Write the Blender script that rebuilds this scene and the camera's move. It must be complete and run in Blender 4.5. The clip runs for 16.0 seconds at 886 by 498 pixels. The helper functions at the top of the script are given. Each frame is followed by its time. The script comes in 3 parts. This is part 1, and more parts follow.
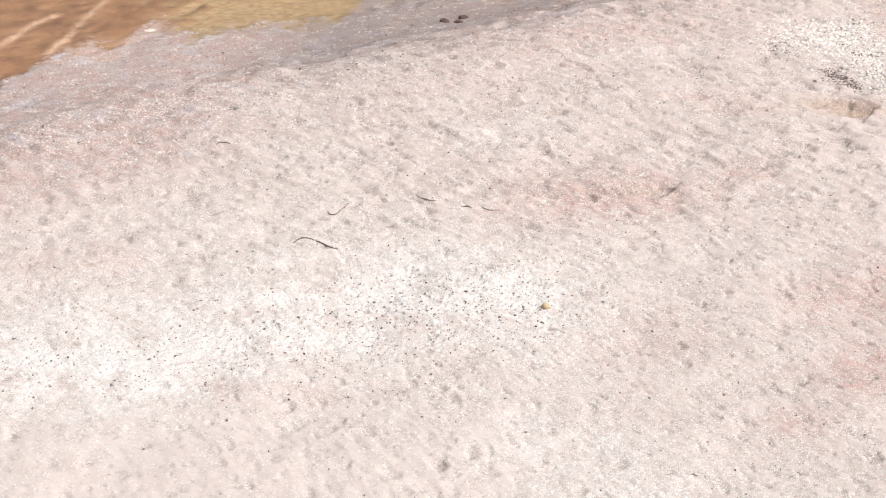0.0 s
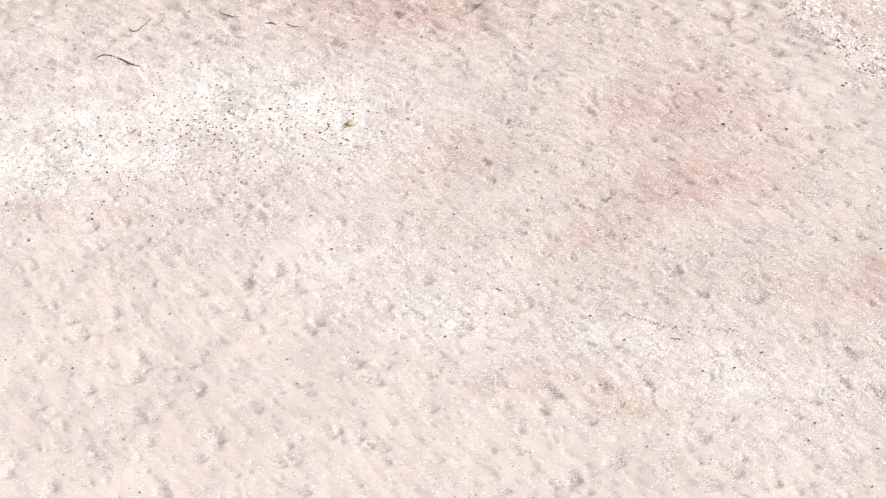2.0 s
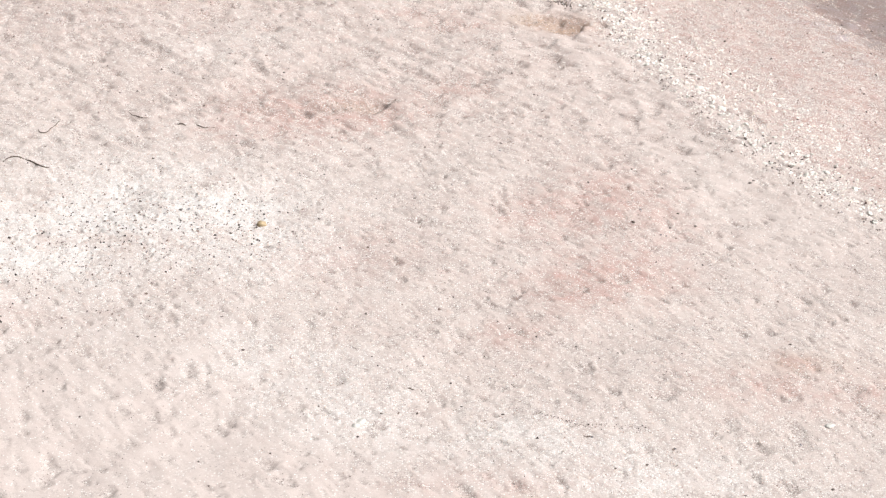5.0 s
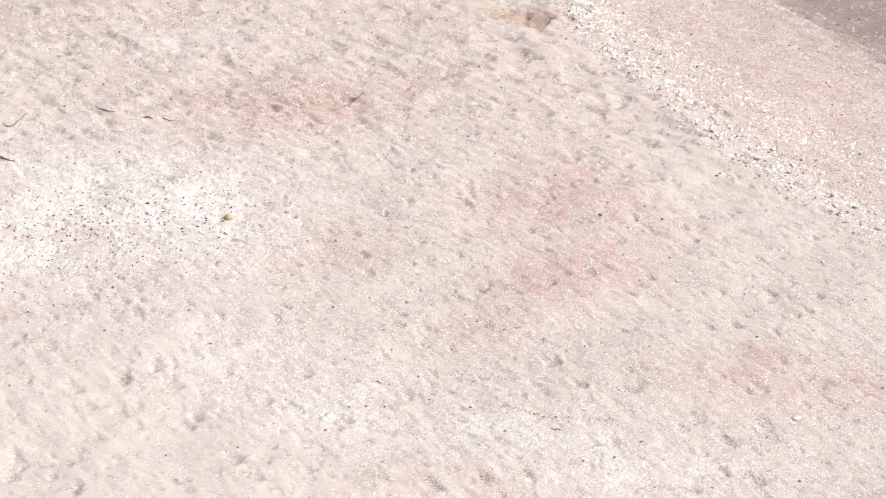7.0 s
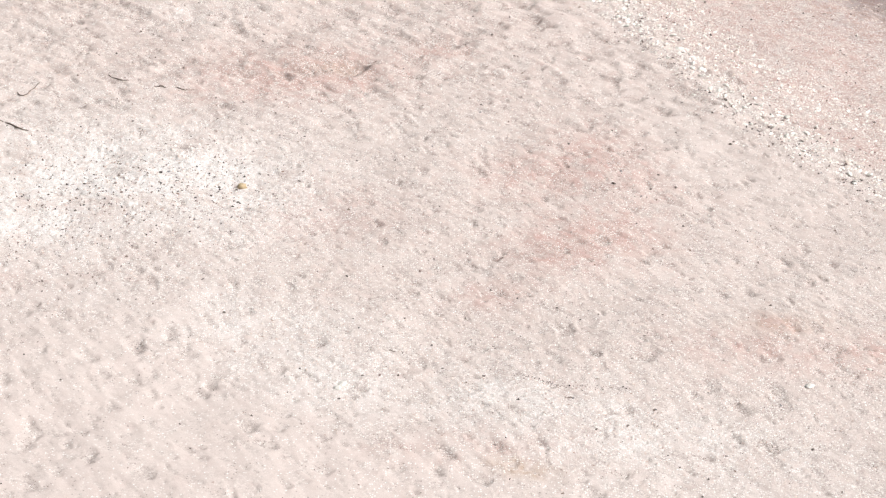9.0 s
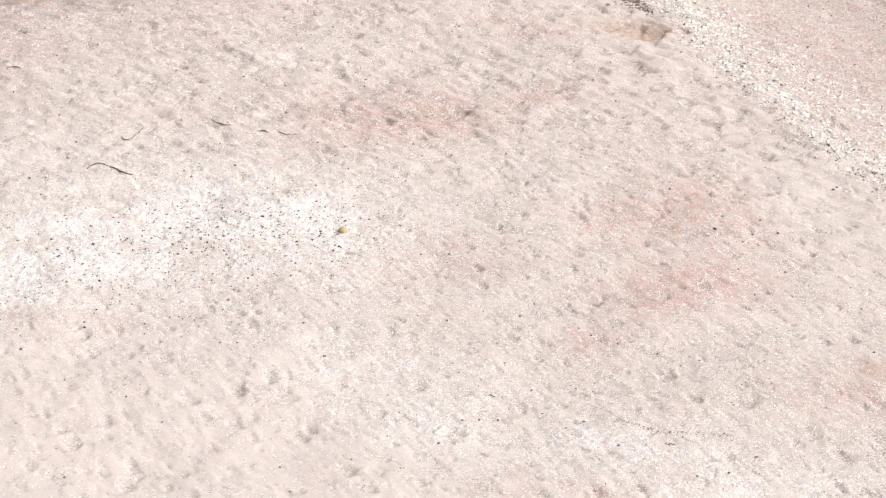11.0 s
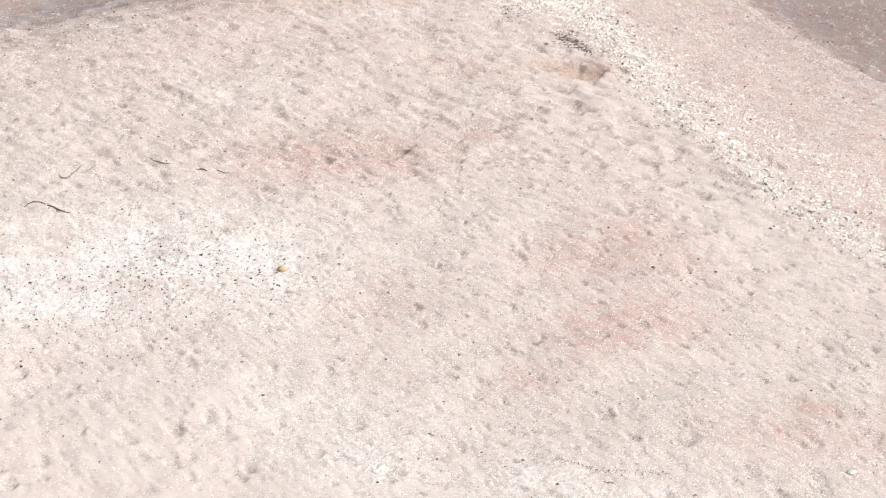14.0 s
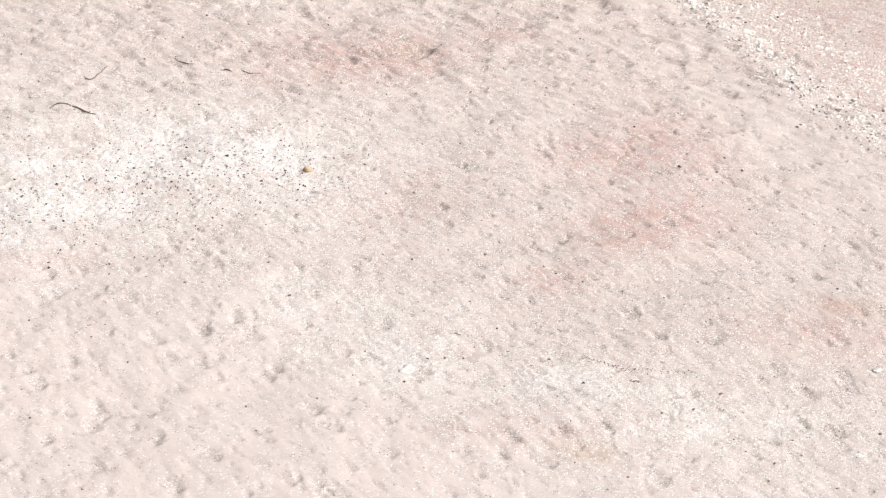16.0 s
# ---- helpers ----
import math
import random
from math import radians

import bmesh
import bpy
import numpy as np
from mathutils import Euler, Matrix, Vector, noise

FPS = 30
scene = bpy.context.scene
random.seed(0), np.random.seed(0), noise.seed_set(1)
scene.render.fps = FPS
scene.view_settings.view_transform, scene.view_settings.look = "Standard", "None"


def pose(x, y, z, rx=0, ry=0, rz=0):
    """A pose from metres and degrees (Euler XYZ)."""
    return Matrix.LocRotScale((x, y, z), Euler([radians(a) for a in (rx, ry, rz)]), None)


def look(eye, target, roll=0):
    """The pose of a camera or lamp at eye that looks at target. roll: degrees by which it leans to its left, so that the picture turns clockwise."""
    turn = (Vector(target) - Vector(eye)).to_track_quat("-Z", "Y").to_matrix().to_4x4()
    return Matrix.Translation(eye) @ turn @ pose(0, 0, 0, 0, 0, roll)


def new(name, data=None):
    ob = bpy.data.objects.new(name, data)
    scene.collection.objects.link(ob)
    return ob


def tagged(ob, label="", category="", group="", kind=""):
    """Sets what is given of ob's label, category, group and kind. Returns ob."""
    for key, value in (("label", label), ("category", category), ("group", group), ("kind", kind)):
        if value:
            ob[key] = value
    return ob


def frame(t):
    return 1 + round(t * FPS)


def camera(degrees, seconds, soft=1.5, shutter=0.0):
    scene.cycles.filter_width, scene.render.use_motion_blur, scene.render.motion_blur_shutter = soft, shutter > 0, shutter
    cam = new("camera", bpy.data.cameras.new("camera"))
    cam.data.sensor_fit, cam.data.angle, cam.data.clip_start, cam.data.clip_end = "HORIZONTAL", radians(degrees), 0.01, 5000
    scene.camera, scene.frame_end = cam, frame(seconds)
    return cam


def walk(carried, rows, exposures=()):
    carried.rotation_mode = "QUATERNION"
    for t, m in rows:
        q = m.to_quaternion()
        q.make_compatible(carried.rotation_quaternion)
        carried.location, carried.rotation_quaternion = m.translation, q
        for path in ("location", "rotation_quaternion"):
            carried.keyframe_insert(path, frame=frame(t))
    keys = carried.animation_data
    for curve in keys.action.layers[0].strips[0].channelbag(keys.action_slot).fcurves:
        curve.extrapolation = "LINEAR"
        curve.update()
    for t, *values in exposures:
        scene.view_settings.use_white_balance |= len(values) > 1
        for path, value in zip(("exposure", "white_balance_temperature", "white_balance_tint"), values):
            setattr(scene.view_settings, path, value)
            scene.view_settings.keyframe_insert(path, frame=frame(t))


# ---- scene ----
# A telephoto view turning on the spot, from a bluff about ten metres above a shell-grit beach.
EYE = 9.4
cam = camera(23.93, 16.0, soft=1.3)
TURNS = [
    (0, 64.636, 2.636, 6.165),
    (0.5, 64.016, 2.503, 5.702),
    (1, 63.578, 1.931, 4.792),
    (1.5, 60.314, 1.020, 2.724),
    (2, 59.502, 0.417, 1.307),
    (2.5, 60.205, 0.246, 0.758),
    (3, 61.211, 0.069, 0.306),
    (3.5, 62.000, -0.000, 0.000),
    (4, 62.507, -0.136, -0.376),
    (4.2, 62.437, -0.155, -0.485),
    (6.5, 62.118, -0.718, -1.868),
    (7, 62.039, -0.686, -1.872),
    (7.5, 61.881, -0.700, -1.826),
    (8, 61.641, -0.585, -1.725),
    (8.5, 61.523, -0.496, -1.665),
    (9, 61.178, -0.461, -1.578),
    (9.5, 60.814, -0.108, -0.857),
    (10, 61.202, 0.547, 0.560),
    (10.2, 61.922, 0.724, 0.826),
    (12.3, 62.780, 0.421, 0.888),
    (12.5, 62.998, 0.268, 0.575),
    (13, 63.549, -0.058, -0.129),
    (13.5, 63.564, -0.109, -0.383),
    (14, 63.459, -0.138, -0.526),
    (14.5, 62.997, -0.064, -0.384),
    (15, 62.412, 0.108, -0.239),
    (15.5, 61.765, 0.110, -0.179),
    (16, 60.718, 0.379, -0.002),
]
STOPS = -0.13
walk(cam, [(t, pose(0, 0, EYE, rx, ry, rz)) for t, rx, ry, rz in TURNS],
     exposures=[(0.0, STOPS), (16.0, STOPS)])

# ---- world and sun ----
SUN_HEIGHT, SUN_TOWARD = 47.0, (0.90, -0.44)     # degrees above the horizon; the way to the sun on the plan
world = bpy.data.worlds.new("sky")
scene.world = world
world.use_nodes = True
wn, wl = world.node_tree.nodes, world.node_tree.links
wn.clear()
sky = wn.new("ShaderNodeTexSky")
sky.sky_type, sky.sun_disc = "NISHITA", False
sky.sun_elevation = radians(SUN_HEIGHT)
sky.sun_rotation = math.atan2(SUN_TOWARD[0], SUN_TOWARD[1])
sky.air_density, sky.dust_density, sky.ozone_density = 0.7, 6.5, 0.8
back = wn.new("ShaderNodeBackground")
back.inputs["Strength"].default_value = 0.085
haze = wn.new("ShaderNodeHueSaturation")          # a bright, hazy sky over pale sand
haze.inputs["Saturation"].default_value = 0.05
wl.new(sky.outputs["Color"], haze.inputs["Color"])
wl.new(haze.outputs["Color"], back.inputs["Color"])
wl.new(back.outputs["Background"], wn.new("ShaderNodeOutputWorld").inputs["Surface"])
sun = new("sun", bpy.data.lights.new("sun", "SUN"))
sun.data.energy, sun.data.angle, sun.data.color = 5.0, radians(0.6), (1.0, 0.976, 0.952)
flat = math.hypot(*SUN_TOWARD)
toward = Vector((SUN_TOWARD[0] / flat, SUN_TOWARD[1] / flat, math.tan(radians(SUN_HEIGHT))))
sun.matrix_world = look(toward * 40, (0, 0, 0))


# ---- materials ----
class Nodes:
    """A short hand for building one node material."""

    def __init__(self, name):
        self.mat = bpy.data.materials.new(name)
        self.mat.use_nodes = True
        self.n, self.l = self.mat.node_tree.nodes, self.mat.node_tree.links
        self.bsdf = self.n["Principled BSDF"]
        self.at = None

    def put(self, socket, value):
        if hasattr(value, "is_linked"):
            self.l.new(value, socket)
        elif value is not None:
            socket.default_value = value

    def coords(self, kind="Object"):
        if self.at is None:
            self.at = self.n.new("ShaderNodeTexCoord").outputs[kind]
        return self.at

    def stretch(self, scale, turn=0.0):
        m = self.n.new("ShaderNodeMapping")
        self.l.new(self.coords(), m.inputs["Vector"])
        m.inputs["Scale"].default_value = scale
        m.inputs["Rotation"].default_value = (0, 0, radians(turn))
        return m.outputs["Vector"]

    def drawn(self, long, turn):
        """Coordinates in which a pattern comes out drawn out along a direction on the plan."""
        m = self.n.new("ShaderNodeMapping")
        m.vector_type = "TEXTURE"
        self.l.new(self.coords(), m.inputs["Vector"])
        m.inputs["Scale"].default_value = (long, 1, 1)
        m.inputs["Rotation"].default_value = (0, 0, radians(turn))
        return m.outputs["Vector"]

    def noise(self, scale, detail=3.0, rough=0.55, vector=None, colour=False):
        t = self.n.new("ShaderNodeTexNoise")
        self.l.new(vector or self.coords(), t.inputs["Vector"])
        t.inputs["Scale"].default_value, t.inputs["Detail"].default_value, t.inputs["Roughness"].default_value = scale, detail, rough
        return t.outputs["Color" if colour else "Fac"]

    def cells(self, scale, out="Distance", feature="F1", vector=None):
        t = self.n.new("ShaderNodeTexVoronoi")
        t.feature = feature
        self.l.new(vector or self.coords(), t.inputs["Vector"])
        t.inputs["Scale"].default_value = scale
        return t.outputs[out]

    def span(self, value, lo, hi, a=0.0, b=1.0):
        m = self.n.new("ShaderNodeMapRange")
        m.inputs["From Min"].default_value, m.inputs["From Max"].default_value = lo, hi
        m.inputs["To Min"].default_value, m.inputs["To Max"].default_value = a, b
        self.put(m.inputs["Value"], value)
        return m.outputs["Result"]

    def calc(self, op, a, b=None):
        m = self.n.new("ShaderNodeMath")
        m.operation, m.use_clamp = op, False
        self.put(m.inputs[0], a)
        self.put(m.inputs[1], b)
        return m.outputs[0]

    def mix(self, fac, a, b, blend="MIX"):
        m = self.n.new("ShaderNodeMix")
        m.data_type, m.blend_type = "RGBA", blend
        self.put(m.inputs[0], fac)
        self.put(m.inputs[6], (*a, 1) if isinstance(a, tuple) else a)
        self.put(m.inputs[7], (*b, 1) if isinstance(b, tuple) else b)
        return m.outputs[2]

    def layer(self, name):
        a = self.n.new("ShaderNodeAttribute")
        a.attribute_name = name
        return a.outputs["Fac"]

    def island(self):
        return self.n.new("ShaderNodeNewGeometry").outputs["Random Per Island"]

    def ramp(self, value, stops):
        r = self.n.new("ShaderNodeValToRGB")
        e = r.color_ramp.elements
        while len(e) < len(stops):
            e.new(0.5)
        for k, (p, c) in zip(e, stops):
            k.position, k.color = p, (*c, 1)
        self.put(r.inputs[0], value)
        return r.outputs[0]

    def bump(self, height, strength, distance, after=None):
        b = self.n.new("ShaderNodeBump")
        b.inputs["Strength"].default_value, b.inputs["Distance"].default_value = strength, distance
        self.put(b.inputs["Height"], height)
        if after is not None:
            self.l.new(after, b.inputs["Normal"])
        return b.outputs["Normal"]

    def done(self, colour, rough=0.9, normal=None, spec=0.3):
        self.put(self.bsdf.inputs["Base Color"], (*colour, 1) if isinstance(colour, tuple) else colour)
        self.put(self.bsdf.inputs["Roughness"], rough)
        self.put(self.bsdf.inputs["Specular IOR Level"], spec)
        if normal is not None:
            self.l.new(normal, self.bsdf.inputs["Normal"])
        return self.mat


def sand_material():
    k = Nodes("shell_sand")
    shell, rose, wet, bed, pale_streak = (k.layer(a) for a in ("shell", "rose", "wet", "bed", "pale_streak"))
    tan, fine, pale, coarse = (k.layer(a) for a in ("tan", "fine", "pale", "coarse"))
    blot = k.noise(9.0, 4.0, 0.6, k.drawn(2.6, -50))
    wide = k.noise(1.1, 3.0, 0.5)
    # dry sand, from cream to pinkish grey
    base = k.mix(k.span(wide, 0.35, 0.65), (0.60, 0.522, 0.492), (0.635, 0.563, 0.533))
    base = k.mix(k.span(blot, 0.45, 0.75, 0.0, 0.35), base, (0.50, 0.425, 0.39))
    base = k.mix(k.calc("MULTIPLY", rose, k.span(blot, 0.25, 0.6, 0.35, 0.95)), base, (0.515, 0.352, 0.318))
    base = k.mix(k.calc("MULTIPLY", fine, 0.5), base, (0.655, 0.578, 0.55))
    base = k.mix(k.calc("MULTIPLY", pale, 0.72), base, (0.73, 0.725, 0.725))
    stain = k.noise(2.3, 4.0, 0.6)
    damp_side = k.span(wet, 0.05, 0.4)
    base = k.mix(k.calc("MULTIPLY", k.calc("MULTIPLY", damp_side, k.span(rose, 0.25, 0.6)), k.span(stain, 0.5, 0.66, 0.0, 0.7)), base, (0.58, 0.40, 0.35))
    base = k.mix(k.calc("MULTIPLY", damp_side, k.span(stain, 0.32, 0.48, 0.6, 0.0)), base, (0.59, 0.57, 0.64))
    # grains of many colours, gathered where coarse is high; this darkens hollow floors
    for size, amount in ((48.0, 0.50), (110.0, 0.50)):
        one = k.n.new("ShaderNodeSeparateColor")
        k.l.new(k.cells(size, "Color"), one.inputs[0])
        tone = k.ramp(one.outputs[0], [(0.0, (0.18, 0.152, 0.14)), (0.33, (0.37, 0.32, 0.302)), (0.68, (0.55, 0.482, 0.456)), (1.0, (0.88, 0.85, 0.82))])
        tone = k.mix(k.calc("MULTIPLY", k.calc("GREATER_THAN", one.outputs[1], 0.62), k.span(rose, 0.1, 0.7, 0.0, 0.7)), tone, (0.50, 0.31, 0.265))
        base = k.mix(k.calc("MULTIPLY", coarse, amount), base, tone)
    base = k.mix(k.calc("MULTIPLY", tan, 0.65), base, (0.46, 0.325, 0.23))
    # broken shell, in pale flecks
    sep = k.n.new("ShaderNodeSeparateColor")
    k.l.new(k.cells(56.0, "Color"), sep.inputs[0])
    edge = k.span(k.cells(56.0, "Distance"), 0.30, 0.48, 1.0, 0.0)
    amount = k.calc("ADD", k.span(shell, 0.0, 1.0, 0.16, 0.9), k.calc("SUBTRACT", k.span(blot, 0.3, 0.7, -0.12, 0.12), k.calc("ADD", k.calc("MULTIPLY", fine, 0.13), k.calc("MULTIPLY", tan, 0.3))))
    fleck = k.calc("MULTIPLY", k.calc("LESS_THAN", sep.outputs[0], amount), edge)
    base = k.mix(k.calc("MULTIPLY", fleck, 0.9), base, k.mix(sep.outputs[1], (0.78, 0.75, 0.72), (0.87, 0.87, 0.86)))
    # dark bits of stone and weed
    dark = k.calc("MULTIPLY", k.calc("GREATER_THAN", sep.outputs[2], k.span(shell, 0.0, 1.0, 0.975, 0.94)), edge)
    base = k.mix(k.calc("MULTIPLY", dark, 0.6), base, (0.20, 0.175, 0.16))
    grain = k.noise(160.0, 2.0, 0.6)
    base = k.mix(0.35, base, k.mix(k.span(grain, 0.3, 0.7), (0.45, 0.40, 0.38), (1.0, 1.0, 1.0)), "MULTIPLY")
    # wet sand and the weedy sea bed
    damp = k.mix(1.0, base, (0.57, 0.55, 0.555), "MULTIPLY")
    base = k.mix(wet, base, damp)
    weed = k.ramp(k.noise(2.6, 5.0, 0.62), [(0.25, (0.16, 0.085, 0.05)), (0.5, (0.28, 0.155, 0.088)), (0.75, (0.38, 0.235, 0.14))])
    weed = k.mix(k.layer("olive"), weed, k.mix(k.span(k.noise(9.0, 4.0), 0.35, 0.65), (0.28, 0.195, 0.11), (0.40, 0.295, 0.18)))
    weed = k.mix(k.calc("MULTIPLY", pale_streak, 0.85), weed, (0.66, 0.48, 0.36))
    base = k.mix(bed, base, weed)
    rugged = k.span(fine, 0.0, 1.0, 1.0, 0.35)
    n1 = k.bump(k.calc("MULTIPLY", k.noise(30.0, 4.0, 0.6), rugged), 0.34, 0.018)
    n2 = k.bump(k.calc("MULTIPLY", k.cells(56.0, "Distance"), rugged), 0.45, 0.009, n1)
    rough = k.span(wet, 0.0, 1.0, 0.95, 0.42)
    return k.done(base, rough, n2, 0.25)


def fragment_material(name, stops, rough=0.7):
    k = Nodes(name)
    c = k.ramp(k.island(), stops)
    c = k.mix(0.35, c, k.mix(k.noise(55.0, 3.0), (0.6, 0.57, 0.54), (1.0, 1.0, 1.0)), "MULTIPLY")
    return k.done(c, rough, k.bump(k.noise(90.0, 2.0), 0.3, 0.004), 0.35)


def wood_material():
    k = Nodes("weathered_driftwood")
    c = k.ramp(k.noise(30.0, 4.0, 0.6, k.stretch((0.25, 2.5, 2.5))), [(0.3, (0.075, 0.06, 0.05)), (0.7, (0.22, 0.175, 0.145))])
    return k.done(c, 0.85, k.bump(k.noise(60.0, 3.0), 0.5, 0.004), 0.25)


def weed_material():
    k = Nodes("dried_seaweed")
    c = k.ramp(k.noise(24.0, 4.0, 0.6), [(0.3, (0.09, 0.072, 0.06)), (0.75, (0.25, 0.19, 0.155))])
    return k.done(c, 0.6, k.bump(k.noise(45.0, 3.0), 0.6, 0.006), 0.4)


def stone_material(name, lo, hi, scale=18.0, rough=0.85):
    k = Nodes(name)
    k.at = k.n.new("ShaderNodeTexCoord").outputs["Object"]
    c = k.ramp(k.noise(scale, 5.0, 0.65), [(0.3, lo), (0.7, hi)])
    c = k.mix(0.4, c, k.mix(k.noise(120.0, 2.0), (0.6, 0.6, 0.6), (1.0, 1.0, 1.0)), "MULTIPLY")
    return k.done(c, rough, k.bump(k.noise(40.0, 4.0), 0.5, 0.01), 0.3)


def water_material():
    k = Nodes("clear_shallow_water")
    k.bsdf.inputs["Transmission Weight"].default_value = 1.0
    k.bsdf.inputs["IOR"].default_value = 1.33
    ripple = k.noise(2.2, 3.0, 0.5, k.stretch((1.0, 2.4, 1.0), 40))
    small = k.noise(9.0, 2.0, 0.5, k.stretch((1.0, 2.0, 1.0), 40))
    n = k.bump(small, 0.25, 0.03, k.bump(ripple, 0.35, 0.08))
    return k.done((0.97, 0.94, 0.88), 0.04, n, 0.5)


SAND = sand_material()
SHELL = fragment_material("bleached_shell", [(0.0, (0.76, 0.735, 0.71)), (0.25, (0.70, 0.645, 0.605)), (0.6, (0.68, 0.58, 0.53)), (0.85, (0.56, 0.44, 0.39)), (1.0, (0.40, 0.31, 0.28))])
BLEACHED = fragment_material("white_shell_drift", [(0.0, (0.88, 0.87, 0.84)), (0.6, (0.84, 0.81, 0.76)), (0.85, (0.74, 0.64, 0.57)), (1.0, (0.40, 0.34, 0.31))])
GRIT = fragment_material("dark_grit", [(0.0, (0.06, 0.05, 0.048)), (0.5, (0.15, 0.12, 0.11)), (0.8, (0.24, 0.17, 0.14)), (1.0, (0.20, 0.20, 0.22))])
GRAINS = fragment_material("coarse_grains", [(0.0, (0.20, 0.17, 0.155)), (0.45, (0.33, 0.275, 0.25)), (0.75, (0.46, 0.39, 0.36)), (1.0, (0.66, 0.60, 0.56))])
WOOD, WEED = wood_material(), weed_material()
DARK_STONE = stone_material("dark_stone", (0.08, 0.068, 0.063), (0.25, 0.205, 0.185))
RED_STONE = stone_material("red_brown_stone", (0.07, 0.042, 0.038), (0.18, 0.11, 0.095))
TAN_STONE = stone_material("tan_stone", (0.46, 0.34, 0.19), (0.66, 0.53, 0.36))
WHITE_STONE = stone_material("white_shell", (0.72, 0.68, 0.62), (0.86, 0.85, 0.82), 9.0, 0.6)
WATER = water_material()

# ---- the lie of the land ----
STEP = 0.015
X0, Y0 = -10.3, 11.9
gx = X0 + STEP * np.arange(1152)
gy = Y0 + STEP * np.arange(1200)
X1, Y1 = gx[-1], gy[-1]
GX, GY = np.meshgrid(gx, gy)
rng = np.random.default_rng(11)


def smooth(v, lo, hi):
    s = np.clip((v - lo) / (hi - lo), 0, 1)
    return s * s * (3 - 2 * s)


def rough_field(low, high, seed, stretch=1.0, turn=0.0):
    """Random relief whose waves are between low and high metres long, drawn out along one direction; its spread is 1."""
    ny, nx = GX.shape
    fx, fy = np.meshgrid(np.fft.rfftfreq(nx, STEP), np.fft.fftfreq(ny, STEP))
    c, s = math.cos(radians(turn)), math.sin(radians(turn))
    f = np.hypot((c * fx + s * fy) * stretch, -s * fx + c * fy)
    keep = np.exp(-(f * low) ** 2) * (1 - np.exp(-(f * high) ** 2))
    spectrum = np.fft.rfft2(np.random.default_rng(seed).standard_normal((ny, nx)))
    out = np.fft.irfft2(spectrum * keep, s=(ny, nx))
    return out / out.std()


def blob(x, y, rx, ry, turn=0.0, X=GX, Y=GY, steep=1.0):
    c, s = math.cos(radians(turn)), math.sin(radians(turn))
    u, v = X - x, Y - y
    return np.exp(-(((c * u + s * v) / rx) ** 2 + ((-s * u + c * v) / ry) ** 2) ** steep)


def beyond(line):
    """How far a place lies behind a line across the beach, given as corners from west to east."""
    xs, ys = zip(*line)
    return GY - np.interp(GX, xs, ys)


# the top of the beach ridge, behind which it falls to the wet flat, and the water's edge
RIDGE = [(-11.0, 21.2), (-8.44, 23.0), (-7.3, 24.0), (-5.9, 24.65), (-4.5, 25.45), (-3.2, 26.25), (-1.7, 27.4), (0.4, 28.6), (2.0, 28.6), (4.17, 26.5), (4.76, 25.0), (5.5, 23.25), (7.6, 19.0)]
SHORE = [(-11.0, 22.5), (-9.15, 25.35), (-9.0, 25.71), (-8.88, 26.21), (-8.72, 26.59), (-8.58, 26.95), (-8.26, 26.99), (-7.88, 26.92), (-7.81, 27.45), (-7.78, 27.86), (-7.69, 28.01), (-7.53, 27.81), (-7.37, 27.42), (-7.02, 27.25), (-6.49, 27.42), (-5.97, 27.65), (-4.92, 27.7), (-4.8, 28.23), (-4.75, 28.73), (-4.5, 29.6), (-3.5, 31.5), (7.6, 36.0)]
BASIN = [(-11.0, 24.4), (-9.15, 25.3), (-8.3, 26.6), (-7.3, 27.3), (-5.4, 27.6), (-3.9, 28.6), (-2.0, 31.5), (7.6, 36.0)]
WATER_LEVEL = -0.30
wave = rough_field(0.35, 2.0, 3)
past = beyond(RIDGE) + 0.10 * wave
sea = beyond(SHORE) + 0.12 * wave

west = smooth(-GX, 4.6, 7.0)
ragged = past + 0.15 * rough_field(0.12, 0.9, 14)
wet = smooth(ragged + 0.35 * rough_field(0.4, 1.6, 35), -0.9, 1.1) * (1 - 0.55 * west)
wet = np.maximum(wet, (0.20 + 0.30 * west) * smooth(past + 0.4 * rough_field(0.3, 1.5, 16), -3.6, -0.2) * smooth(-GX, 1.5, 4.5))
wet = np.maximum(wet, 0.45 * smooth(past, -2.6, 0.0) * smooth(GX, 2.5, 4.5))
bed = smooth(sea + 0.16 * rough_field(0.1, 0.7, 15), -0.40, 0.30)
shell = 0.10 + np.zeros_like(GX)
# where bleached shell lies thick: a broad spill across the beach and a storm line behind
for x, y, rx, ry, turn, much in [(-6.4, 17.2, 1.6, 1.0, 0, 0.95), (-5.1, 17.15, 1.1, 0.7, 10, 0.65), (-4.1, 17.8, 1.2, 0.9, 20, 0.40), (-3.1, 18.3, 1.2, 0.9, 20, 0.36),
                                 (-2.3, 18.5, 1.1, 0.75, 0, 0.85), (-1.8, 18.9, 0.9, 0.6, 0, 0.30), (-1.3, 17.8, 0.9, 0.8, 0, 0.34), (-5.0, 19.0, 2.0, 1.2, 0, 0.30), (-2.6, 20.0, 1.6, 0.9, 0, 0.28), (-0.4, 14.9, 0.6, 0.45, 0, 0.30),
                                 (2.1, 13.95, 1.2, 0.4, -12, 0.36), (-0.9, 15.6, 0.8, 0.6, 0, 0.30), (1.1, 14.6, 0.8, 0.45, 0, 0.28), (-2.1, 23.0, 0.8, 0.6, 0, 0.26), (-0.8, 25.7, 1.1, 0.4, 0, 0.26)]:
    shell += much * blob(x, y, rx, ry, turn)
spill = shell - 0.10
